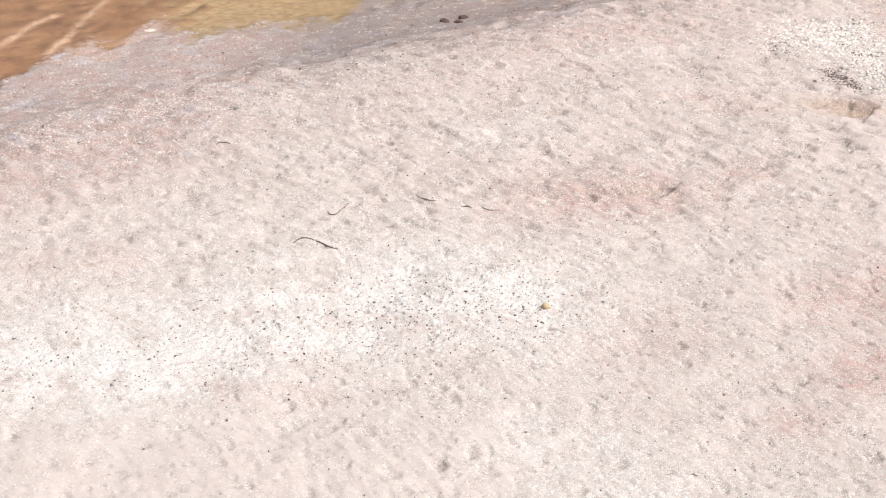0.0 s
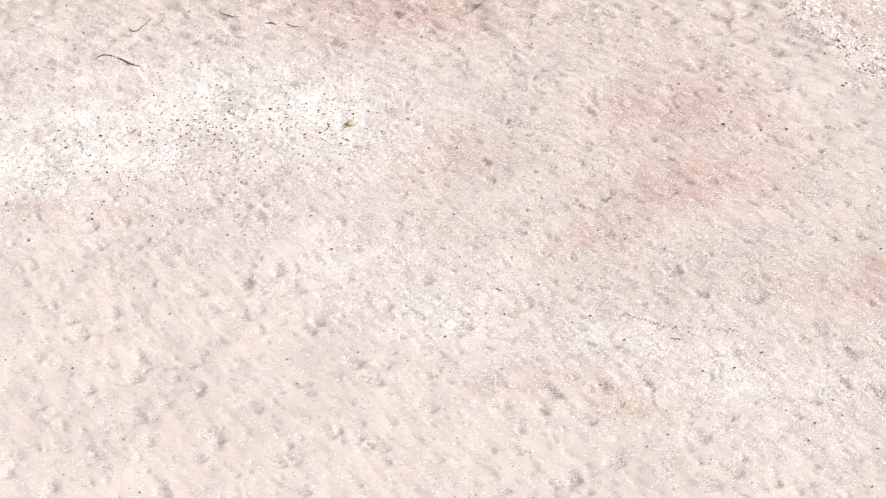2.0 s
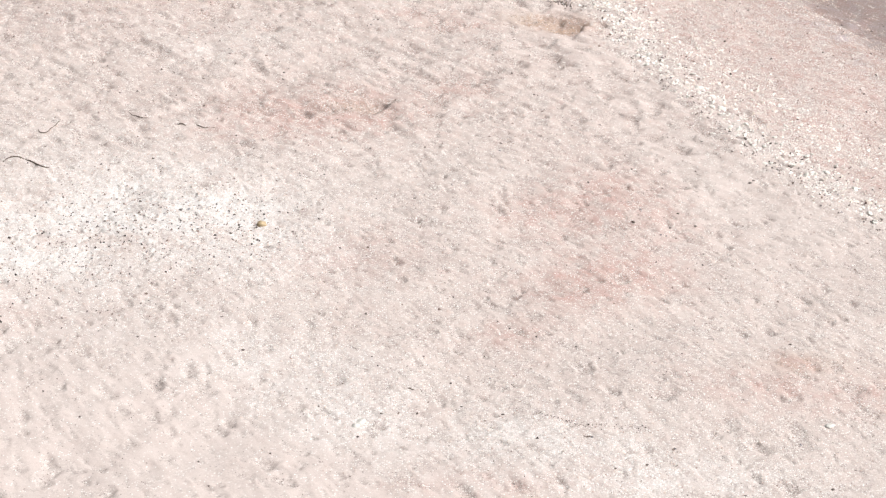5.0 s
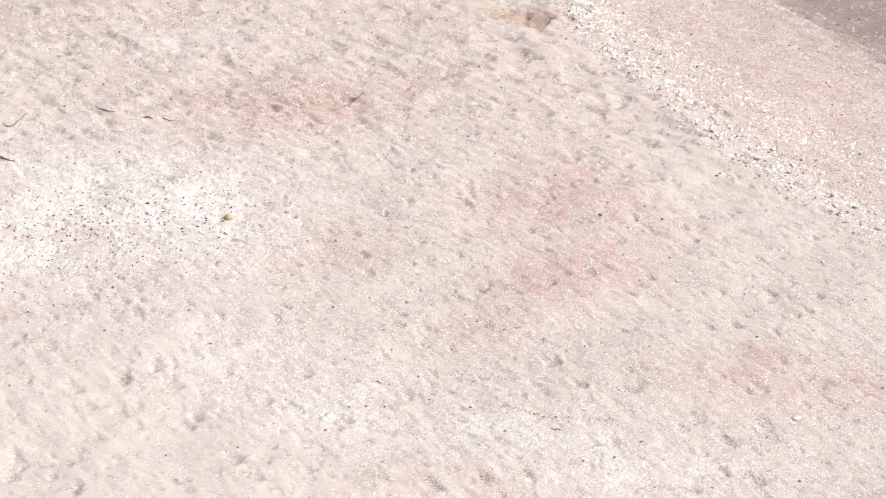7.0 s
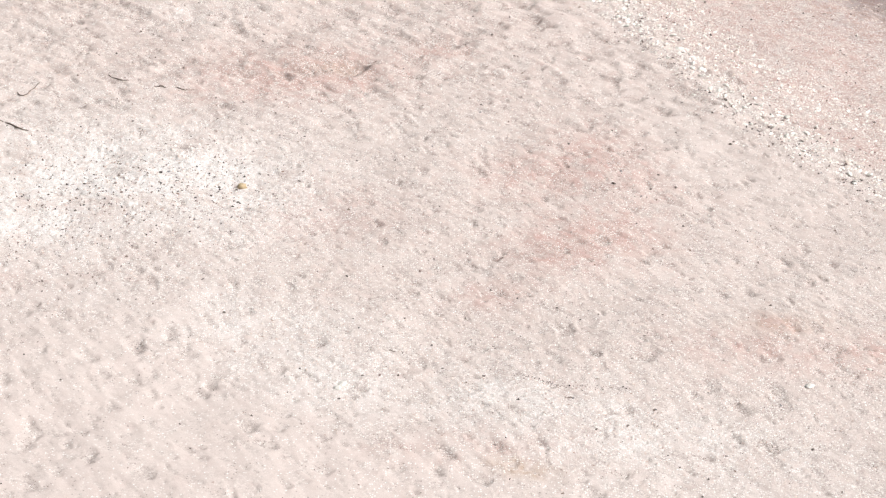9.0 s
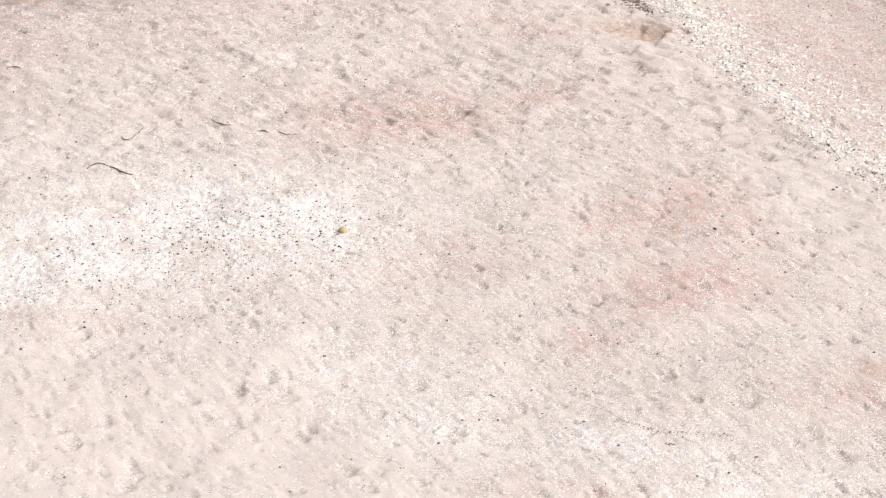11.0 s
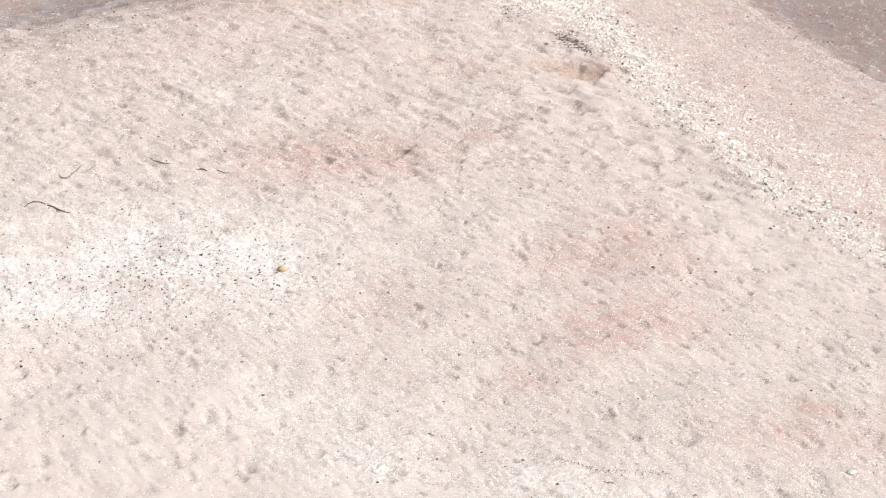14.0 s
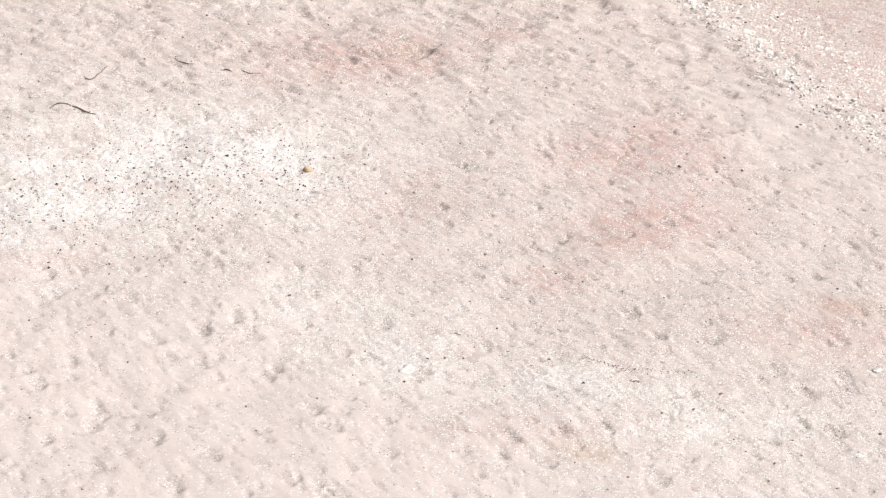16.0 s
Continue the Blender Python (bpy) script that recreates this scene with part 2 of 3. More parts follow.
STORM_LINE = [(2.05, 26.6), (2.36, 25.2), (2.55, 24.06), (2.78, 23.14), (3.0, 22.5), (3.24, 21.78), (3.52, 21.0), (3.76, 20.35), (4.08, 19.7), (4.38, 19.1), (4.75, 18.5), (5.1, 17.9), (5.7, 17.0)]
INNER_LINE = [(1.3, 26.6), (3.18, 23.51), (3.6, 22.54), (4.08, 21.39), (4.61, 20.45), (4.96, 19.97), (5.35, 19.51)]


def along(line, width):
    near = np.full(GX.shape, 99.0)
    for (ax, ay), (bx, by) in zip(line, line[1:]):
        s = np.clip(((GX - ax) * (bx - ax) + (GY - ay) * (by - ay)) / ((bx - ax) ** 2 + (by - ay) ** 2), 0, 1)
        near = np.minimum(near, np.hypot(GX - ax - s * (bx - ax), GY - ay - s * (by - ay)))
    return np.exp(-(near / width) ** 2)


storm = along(STORM_LINE, 0.27) * np.clip(0.9 + 0.5 * rough_field(0.1, 0.8, 25), 0, 1.6)
# it thins out and spreads towards the front
storm = storm * (0.66 + 0.34 * smooth(GY, 20.8, 23.2)) + 0.30 * along([(x + 0.22, y + 0.12) for x, y in STORM_LINE], 0.42) * (1 - smooth(GY, 20.8, 23.2)) * np.clip(0.6 + 0.6 * rough_field(0.08, 0.6, 41), 0, 1.4)
storm_foot = along([(x - 0.17, y - 0.08) for x, y in STORM_LINE], 0.10) * np.clip(rough_field(0.15, 0.9, 26), 0, 1.5)
shell += 0.70 * storm + 0.40 * along(INNER_LINE, 0.35) + 0.5 * blob(1.9, 26.0, 0.9, 0.8)
behind = smooth(GX - np.interp(GY, [y for x, y in STORM_LINE[::-1]], [x for x, y in STORM_LINE[::-1]]), 0.0, 0.5)
shell += (0.22 + 0.45 * smooth(rough_field(0.07, 0.5, 21, 3.0, -62), 0.5, 1.6)) * behind + 0.30 * smooth(past, -3.2, -0.4) * smooth(-GX, 2.0, 5.0) * (1 - 0.5 * smooth(past, 0.0, 0.8))
streak = np.where(GX < 1.0, rough_field(0.07, 0.5, 20, 4.0, 22), rough_field(0.07, 0.5, 20, 4.0, -62))
shell += 0.55 * smooth(streak, 0.7, 1.8) * smooth(past, -0.6, 0.6)
shell += 0.25 * west * smooth(past, -3.0, 0.0)
FINE_EDGE = [(-10.6, 15.4), (-6.2, 15.95), (-5.25, 16.3), (-4.2, 16.7), (-3.1, 16.3), (-1.55, 15.8), (-1.1, 15.2), (-0.33, 14.5), (0.6, 13.75), (1.46, 13.4), (3.0, 12.9), (7.6, 12.0)]
edge_band = np.exp(-((beyond(FINE_EDGE) - 0.45) / 0.75) ** 2) * smooth(GX, -4.2, -2.8) * (1 - smooth(GX, 3.0, 5.0))
shell += 0.16 * edge_band
mottle = 1 + 0.30 * rough_field(0.08, 0.5, 5) + 0.28 * rough_field(0.5, 2.5, 17)
shell = np.clip(shell * mottle, 0, 1)
pale = np.clip((0.80 * spill + 0.10 * storm + 0.14 * edge_band) * mottle, 0, 1)
rose = 0.08 + 0.58 * behind + 0.12 * smooth(GY, 19.0, 21.5) * (1 - behind) * smooth(GX, -5.0, -2.0) + 0.62 * smooth(past, -4.5, -1.5) * west
# redder sand: about the resting places, then towards the ridge and the front
RED_WORN = [(-1.2, 21.0, 0.9, 0.7, 0, 0.7), (-0.4, 21.15, 0.5, 0.45, 0, 0.6), (2.0, 17.35, 0.65, 0.5, 0, 0.75), (1.55, 16.9, 0.5, 0.4, 0, 0.45), (0.95, 16.2, 0.35, 0.25, 0, 0.45),
            (1.5, 18.6, 0.6, 0.5, 0, 0.6), (2.3, 18.9, 0.5, 0.9, 20, 0.6), (-0.6, 17.8, 0.8, 0.6, 0, 0.35), (0.64, 21.72, 0.35, 0.25, 0, 0.55)]
RED_EDGES = [(0.35, 13.8, 0.5, 0.25, 0, 0.3), (3.2, 15.2, 0.6, 0.3, -10, 0.5), (-1.0, 26.2, 1.2, 0.7, 10, 0.3), (-6.3, 19.3, 0.8, 0.5, 0, 0.35), (-4.0, 16.6, 0.9, 0.4, 0, 0.25),
             (2.0, 23.7, 0.35, 0.25, -30, 0.8), (3.43, 15.66, 0.22, 0.12, -20, 0.9), (4.28, 15.15, 0.5, 0.3, 0, 0.6), (0.08, 24.08, 0.4, 0.2, 0, 0.4), (0.7, 23.7, 0.4, 0.25, 0, 0.4),
             (1.0, 13.75, 0.4, 0.2, 0, 0.3)]
for x, y, rx, ry, turn, much in RED_WORN + RED_EDGES:
    rose += 1.15 * much * blob(x, y, rx, ry, turn)
rose += 0.22 * smooth(past, -3.8, -0.9) * (1 - smooth(GX, 0.5, 2.0))
rose = np.clip(rose * (1 + 0.3 * rough_field(0.15, 1.2, 6)) + 0.06 * rough_field(0.1, 0.8, 7), 0, 1)
tan = 0.85 * blob(1.07, 13.49, 0.28, 0.12, -20) + 1.1 * blob(1.74, 23.82, 0.46, 0.24, -20) + 0.6 * blob(2.1, 23.62, 0.28, 0.16) + 0.45 * blob(-0.5, 21.26, 0.30, 0.18) + 0.35 * blob(3.5, 15.65, 0.5, 0.2)
tan = np.clip(tan * (0.75 + 0.3 * rough_field(0.06, 0.4, 12)), 0, 1)
fine = 1 - smooth(beyond(FINE_EDGE) + 0.35 * wave + 0.3 * rough_field(0.1, 0.8, 18), -0.9, 0.7)
drift = along([(1.5, 24.2), (2.2, 22.3), (2.75, 20.6), (3.3, 19.0), (4.0, 17.8)], 0.55) * np.clip(0.8 + 0.3 * wave, 0, 1)
fine = np.maximum(fine, 0.85 * drift)
# two broken pale streaks, coloured into the sea bed along these lines
pale_streak = np.maximum(along([(-9.75, 26.72), (-9.69, 27.06), (-9.58, 27.53), (-9.45, 28.14), (-9.29, 28.43)], 0.085), along([(-8.84, 26.61), (-8.81, 27.02), (-8.75, 27.49), (-8.77, 28.0), (-8.73, 28.57), (-8.66, 29.14), (-8.66, 29.45)], 0.075))
olive = smooth(GX + 0.25 * wave, -8.0, -6.9)
pale_streak = pale_streak * np.clip(0.75 + 0.35 * rough_field(0.05, 0.5, 8), 0, 1)

# height: slow swells, trodden hollows, and the fall to the water
dry = 1 - smooth(past, -0.8, 0.4)
far_off = smooth(GY, 16.0, 21.0)
height = 0.012 * rough_field(1.4, 6.0, 1) + 0.0035 * rough_field(0.20, 0.8, 2, 2.2, -50) * (0.35 + 0.65 * dry)
height -= 0.27 * smooth(past, -1.1, 2.0) + 0.10 * np.clip(beyond(BASIN) + 0.12 * wave, -0.2, 4.0) + 0.02
lumps = rough_field(0.05, 0.16, 4, 2.4, -58)
height += 0.0013 * lumps * (0.4 + 0.6 * dry) * (1 - 0.5 * fine)
height += 0.0020 * (1.0 * rough_field(0.10, 0.34, 19, 2.6, -50) * (1 - far_off) + 1.7 * rough_field(0.11, 0.36, 24, 2.0, -38) * far_off) * dry * (1 - 0.5 * behind)
height += 0.0080 * rough_field(0.18, 0.6, 27, 3.0, -34) * far_off * dry * (1 - behind)
# small scuffs with crisp edges, where coarser grains lie bare
scuff = smooth(np.where(GY < 19.5, rough_field(0.05, 0.22, 33, 2.6, -54), rough_field(0.07, 0.30, 34, 2.2, -36)), 1.0, 2.0) * dry * (1 - 0.7 * behind)
height -= (0.007 + 0.006 * far_off) * scuff
HOLLOWS_NEAR = [(-3.62, 16.39), (-3.62, 15.93), (-2.85, 15.90), (-2.16, 15.41), (-2.54, 15.22), (-1.71, 15.27), (-3.56, 14.77), (-3.20, 14.91), (-2.88, 14.22), (-2.13, 14.91), (-1.46, 14.77),
                (-1.11, 14.10), (-2.33, 13.78), (-3.22, 13.78), (-0.58, 15.45), (-2.27, 16.70), (0.23, 16.28), (1.60, 15.60), (1.77, 15.22), (2.17, 15.13), (2.78, 16.33), (3.28, 16.28), (3.57, 15.60),
                (1.97, 14.35), (2.90, 14.39), (3.02, 13.74), (2.71, 14.73), (3.25, 14.60), (0.73, 14.69), (0.45, 13.74), (-4.05, 15.33), (-4.91, 15.16), (-3.54, 16.03), (-3.67, 16.33)]
HOLLOWS_FRONT = [(-4.04, 15.63), (-3.43, 14.54), (-2.85, 14.13), (-2.87, 13.96), (-2.36, 13.73), (-3.21, 13.72), (-2.76, 13.37), (-3.00, 12.81), (-3.08, 12.92), (-2.58, 13.53), (-2.15, 15.37), (-2.39, 14.95),
                 (-2.11, 14.82), (-1.88, 15.61), (-2.12, 13.08), (-2.27, 12.82), (-1.62, 12.79), (-1.44, 12.44), (-2.45, 12.43), (-1.26, 13.16), (-0.99, 13.02), (-0.86, 12.98), (-1.91, 13.50), (-1.53, 14.65),
                 (-0.51, 13.54), (-0.97, 13.86), (-1.14, 14.15), (-3.62, 12.59), (-3.63, 15.45), (0.05, 12.46), (0.18, 12.99), (0.40, 13.49), (0.69, 13.41), (1.57, 13.16), (2.11, 12.59), (1.75, 12.73),
                 (1.61, 12.58), (0.60, 12.64), (2.91, 14.36), (1.81, 13.43), (3.03, 13.79)]
HOLLOWS_RIDGE = [(-2.96, 24.91), (-2.57, 24.63), (-2.48, 25.17), (-2.31, 23.99), (-1.39, 25.07), (-1.70, 23.61), (0.05, 25.17), (0.12, 24.08), (0.53, 23.74), (0.77, 23.70), (0.39, 23.52), (0.08, 22.98), (-0.46, 22.89),
                 (0.36, 21.40), (-0.12, 21.40), (-0.74, 21.17), (1.79, 24.76), (1.88, 23.89), (2.05, 22.98), (1.73, 22.63), (0.92, 23.07), (1.05, 22.29), (1.42, 23.07), (0.52, 24.96), (0.88, 25.17),
                 (-0.99, 24.86), (-2.84, 22.72), (3.16, 20.67), (2.69, 20.48), (2.92, 20.15), (3.75, 15.61), (4.09, 15.30), (3.32, 15.10), (3.81, 15.23), (3.90, 14.86)]
HOLLOWS_FAR = [(0.45, 23.67), (1.62, 23.12), (1.72, 22.69), (0.68, 21.94), (2.10, 23.70), (0.35, 21.46), (2.37, 22.10), (2.40, 21.70), (2.42, 21.00), (2.65, 20.48), (2.91, 20.12), (3.39, 20.33),
               (3.42, 21.22), (2.10, 20.40), (2.28, 19.16), (3.63, 18.53), (-3.70, 23.21), (-2.93, 22.69), (-0.90, 21.15), (-1.59, 21.22), (-0.53, 21.22), (-0.28, 21.38), (-2.41, 23.48), (-1.49, 22.95),
               (-3.47, 23.64), (-3.17, 23.17), (-3.54, 22.82), (-2.42, 24.00), (-1.40, 25.12), (0.00, 25.16), (0.38, 23.88), (-2.25, 24.48)]


pits = np.zeros_like(GX)


def tread(x, y, r, deep, turn, long):
    """A trodden hollow: it slopes in from one end and stops at a steep wall with a low lip, as a flipper leaves it."""
    i0, i1 = np.searchsorted(gx, (x - 3 * r * long, x + 3 * r * long))
    j0, j1 = np.searchsorted(gy, (y - 3 * r * long, y + 3 * r * long))
    u, v = GX[j0:j1, i0:i1] - x, GY[j0:j1, i0:i1] - y
    c, s = math.cos(radians(turn)), math.sin(radians(turn))
    a, b = (c * u + s * v) / (r * long), (-s * u + c * v) / r
    b = b + 0.35 * rng.uniform(-1, 1) * (a * a - 0.5)
    across = np.exp(-np.abs(b) ** 3.6)
    dish = smooth(a, -1.4, 0.2) * (1 - smooth(a, 0.6, 1.1)) * across
    lip = np.exp(-((a - 1.25) / 0.28) ** 2) * np.exp(-(0.8 * b) ** 2) + 0.5 * np.exp(-((np.abs(b) - 1.45) / 0.35) ** 2) * np.exp(-a * a)
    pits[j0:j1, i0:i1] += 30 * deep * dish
    height[j0:j1, i0:i1] += deep * (0.12 * lip - 0.85 * dish)


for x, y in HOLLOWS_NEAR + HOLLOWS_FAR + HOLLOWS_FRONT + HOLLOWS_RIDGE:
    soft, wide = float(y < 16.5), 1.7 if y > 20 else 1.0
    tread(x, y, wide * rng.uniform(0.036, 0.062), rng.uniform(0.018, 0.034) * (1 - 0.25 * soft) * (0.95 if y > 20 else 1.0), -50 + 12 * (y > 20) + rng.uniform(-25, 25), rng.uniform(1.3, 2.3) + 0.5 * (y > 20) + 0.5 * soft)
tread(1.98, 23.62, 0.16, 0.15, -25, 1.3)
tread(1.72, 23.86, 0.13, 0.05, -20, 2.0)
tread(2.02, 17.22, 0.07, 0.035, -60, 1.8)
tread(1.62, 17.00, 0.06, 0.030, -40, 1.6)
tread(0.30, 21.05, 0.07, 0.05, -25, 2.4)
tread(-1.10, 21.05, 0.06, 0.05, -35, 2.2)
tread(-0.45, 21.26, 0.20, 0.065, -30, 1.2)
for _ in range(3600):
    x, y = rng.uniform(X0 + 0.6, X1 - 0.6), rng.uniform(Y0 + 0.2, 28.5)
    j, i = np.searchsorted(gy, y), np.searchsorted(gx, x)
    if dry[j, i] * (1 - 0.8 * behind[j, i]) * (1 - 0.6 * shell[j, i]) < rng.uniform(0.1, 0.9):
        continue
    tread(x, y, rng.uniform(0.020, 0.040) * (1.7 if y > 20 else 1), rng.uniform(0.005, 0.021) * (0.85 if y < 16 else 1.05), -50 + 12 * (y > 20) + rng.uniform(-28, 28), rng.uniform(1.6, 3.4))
# a round mark where something was dragged in a circle
ring = np.hypot(GX - 1.97, (GY - 15.72) * 0.9)
height -= 0.005 * np.exp(-((ring - 0.27) / 0.022) ** 2) * smooth(15.9 - GY, -0.1, 0.2)
height += 0.0025 * np.exp(-((ring - 0.33) / 0.03) ** 2) * smooth(15.9 - GY, -0.1, 0.2)
# pit depth tints hollow floors redder, except at the front
rose = np.clip(rose + 0.22 * np.clip(pits, 0, 1) * smooth(GY, 15.0, 17.5), 0, 1)
height += 0.003 * shell * rough_field(0.04, 0.13, 9)
# pit depth and scuffs raise coarse, so their floors come out darker
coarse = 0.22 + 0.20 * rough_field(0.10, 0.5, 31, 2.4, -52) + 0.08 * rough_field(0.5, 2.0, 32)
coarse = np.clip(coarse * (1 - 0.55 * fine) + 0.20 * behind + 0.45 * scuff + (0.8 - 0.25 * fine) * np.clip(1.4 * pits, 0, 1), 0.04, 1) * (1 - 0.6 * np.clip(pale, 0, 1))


def ground_at(x, y):
    """The ground's height at a place of the beach."""
    i, j = (np.asarray(x) - X0) / STEP, (np.asarray(y) - Y0) / STEP
    a, b = np.clip(i.astype(int), 0, len(gx) - 2), np.clip(j.astype(int), 0, len(gy) - 2)
    u, v = i - a, j - b
    return (height[b, a] * (1 - u) * (1 - v) + height[b, a + 1] * u * (1 - v) + height[b + 1, a] * (1 - u) * v + height[b + 1, a + 1] * u * v)


def paces(*spans):
    """Places along one axis from span to span, each (end, step) with a step of its own."""
    at = [spans[0][0]]
    for end, step in spans[1:]:
        at += list(np.linspace(at[-1], end, round((end - at[-1]) / step) + 1)[1:])
    return np.array(at)


def sampled(data, cols, rows):
    """A field of the beach read at the given columns and rows."""
    i, j = np.clip((cols - X0) / STEP, 0, len(gx) - 1.001), np.clip((rows - Y0) / STEP, 0, len(gy) - 1.001)
    a, b = i.astype(int), j.astype(int)
    u, v = i - a, (j - b)[:, None]
    top, low = data[b], data[b + 1]
    return (top[:, a] * (1 - u) + top[:, a + 1] * u) * (1 - v) + (low[:, a] * (1 - u) + low[:, a + 1] * u) * v


def build_ground():
    """One sheet: fine on the beach, ever coarser towards the horizon."""
    far = np.cumsum(0.06 * 1.32 ** np.arange(33))
    mx = paces((X0, 0), (-4.6, 0.022), (4.4, 0.0145), (X1, 0.022))
    my = paces((Y0, 0), (18.5, 0.015), (23.0, 0.021), (Y1, 0.030))
    ex = np.concatenate((X0 - far[::-1], mx, X1 + far))
    ey = np.concatenate((Y0 - far[::-1], my, Y1 + far))
    z = sampled(height, ex, ey)
    EX, EY = np.meshgrid(ex, ey)
    out = np.maximum(np.maximum(X0 - EX, EX - X1), np.maximum(Y0 - EY, EY - Y1))
    ease = smooth(out, 0.0, 0.8)
    z = z * (1 - ease) + ease * np.where(EY > 26, -1.6, -0.1)
    ny, nx = EX.shape
    mesh = bpy.data.meshes.new("ground")
    mesh.vertices.add(nx * ny)
    mesh.vertices.foreach_set("co", np.stack((EX, EY, z), -1).astype(np.float32).ravel())
    k = np.arange(nx * ny).reshape(ny, nx)
    quads = np.stack((k[:-1, :-1], k[:-1, 1:], k[1:, 1:], k[1:, :-1]), -1).reshape(-1, 4)
    mesh.loops.add(quads.size)
    mesh.loops.foreach_set("vertex_index", quads.astype(np.int32).ravel())
    mesh.polygons.add(len(quads))
    mesh.polygons.foreach_set("loop_start", np.arange(0, quads.size, 4, dtype=np.int32))
    mesh.polygons.foreach_set("use_smooth", np.ones(len(quads), dtype=bool))
    for name, data in (("shell", shell), ("rose", rose), ("wet", wet), ("bed", bed), ("pale_streak", pale_streak), ("tan", tan), ("fine", fine), ("olive", olive), ("pale", pale), ("coarse", coarse)):
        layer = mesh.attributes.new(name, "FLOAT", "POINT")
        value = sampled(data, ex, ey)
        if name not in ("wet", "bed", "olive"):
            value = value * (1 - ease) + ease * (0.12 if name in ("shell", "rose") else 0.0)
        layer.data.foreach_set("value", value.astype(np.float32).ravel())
    mesh.update(calc_edges=True)
    mesh.materials.append(SAND)
    return tagged(new("ground", mesh), "pinkish beige beach of coarse shell sand, trodden into hollows", "beach", kind="structure")


ground = build_ground()


def build_water():
    """The sea's edge, lying in the low ground behind the ridge."""
    xs = np.concatenate((-np.geomspace(1500, 12, 14), np.linspace(-11, 8, 60), np.geomspace(9, 1500, 14)))
    ys = np.concatenate((np.linspace(23.0, 40, 60), np.geomspace(42, 3000, 16)))
    bm = bmesh.new()
    grid = [[bm.verts.new((x, y, WATER_LEVEL)) for x in xs] for y in ys]
    for a, b in zip(grid, grid[1:]):
        for i in range(len(xs) - 1):
            bm.faces.new((a[i], a[i + 1], b[i + 1], b[i])).smooth = True
    mesh = bpy.data.meshes.new("water")
    bm.to_mesh(mesh)
    bm.free()
    mesh.materials.append(WATER)
    ob = new("water", mesh)
    ob.visible_shadow = False
    return tagged(ob, "clear shallow sea water over amber brown weed", "water", kind="structure")


water = build_water()


# ---- loose shell and grit ----
def scatter(name, count, chance, sizes, squash, material, seed, label, category, grow=0.0, span=None):
    """Many small broken pieces lying on the sand, as one mesh: each an uneven chip sunk in the sand."""
    r = np.random.default_rng(seed)
    x0, x1, y0, y1 = span or (X0 + 0.3, X1 - 0.3, Y0 + 0.1, 29.0)
    x, y = r.uniform(x0, x1, count * 12), r.uniform(y0, y1, count * 12)
    i, j = ((x - X0) / STEP).astype(int), ((y - Y0) / STEP).astype(int)
    keep = np.flatnonzero(r.random(len(x)) < chance[j, i])[:count]
    x, y = x[keep], y[keep]
    n = len(x)
    size = sizes[0] + (sizes[1] - sizes[0]) * r.random(n) ** 2.5
    size *= 1 + grow * np.clip((y - 16) / 8, 0, 1)
    corners = np.array([(1, 0, -0.3), (0, 1, -0.3), (-1, 0, -0.3), (0, -1, -0.3), (0, 0, 1)], float)
    v = corners[None] * r.uniform(0.6, 1.3, (n, 5, 1)) + r.normal(0, 0.16, (n, 5, 3))
    v *= size[:, None, None] * np.stack((np.ones(n), r.uniform(0.5, 1.0, n), r.uniform(*squash, n)), -1)[:, None, :]
    a, tip = r.uniform(0, 2 * np.pi, n), r.normal(0, 0.25, n)
    c, s = np.cos(tip)[:, None], np.sin(tip)[:, None]
    v[..., 0], v[..., 2] = c * v[..., 0] + s * v[..., 2], -s * v[..., 0] + c * v[..., 2]
    c, s = np.cos(a)[:, None], np.sin(a)[:, None]
    v[..., 0], v[..., 1] = c * v[..., 0] - s * v[..., 1], s * v[..., 0] + c * v[..., 1]
    v += np.stack((x, y, ground_at(x, y) + size * 0.10), -1)[:, None, :]
    tri = np.array([(0, 1, 4), (1, 2, 4), (2, 3, 4), (3, 0, 4)])
    faces = (tri[None] + 5 * np.arange(n)[:, None, None]).reshape(-1, 3)
    mesh = bpy.data.meshes.new(name)
    mesh.vertices.add(5 * n)
    mesh.vertices.foreach_set("co", v.astype(np.float32).ravel())
    mesh.loops.add(faces.size)
    mesh.loops.foreach_set("vertex_index", faces.astype(np.int32).ravel())
    mesh.polygons.add(len(faces))
    mesh.polygons.foreach_set("loop_start", np.arange(0, faces.size, 3, dtype=np.int32))
    mesh.update(calc_edges=True)
    mesh.materials.append(material)
    return tagged(new(name, mesh), label, category, kind="stuff")


rear = np.clip(behind + smooth(past, -2.6, -0.6), 0, 1)
thin = (1 - bed) * (1 - 0.97 * fine) * (0.14 + 0.86 * np.clip(shell * 1.1 + 0.10 * rear, 0, 1)) * (1 - 0.97 * smooth(past, -0.5, 0.5) * (1 - smooth(streak, 0.2, 1.2)))
scatter("shell_grit", 125000, thin, (0.005, 0.015), (0.3, 0.8), SHELL, 21, "bleached white and pink broken shell strewn over the sand", "shell grit", 0.25)
bank = (1 - bed) * np.clip(storm * 1.1 + 0.9 * along(INNER_LINE, 0.34) * np.clip(0.5 + 0.7 * rough_field(0.1, 0.7, 40), 0, 1.4) + 0.8 * blob(1.8, 26.1, 0.8, 0.7) + 0.35 * blob(-2.0, 18.9, 0.8, 0.6) + 0.3 * blob(-6.2, 17.2, 1.1, 0.6), 0, 1)
scatter("shell_bank", 16000, bank * bank, (0.012, 0.032), (0.3, 0.75), BLEACHED, 23, "thick drift of bleached white broken shell", "shell drift")
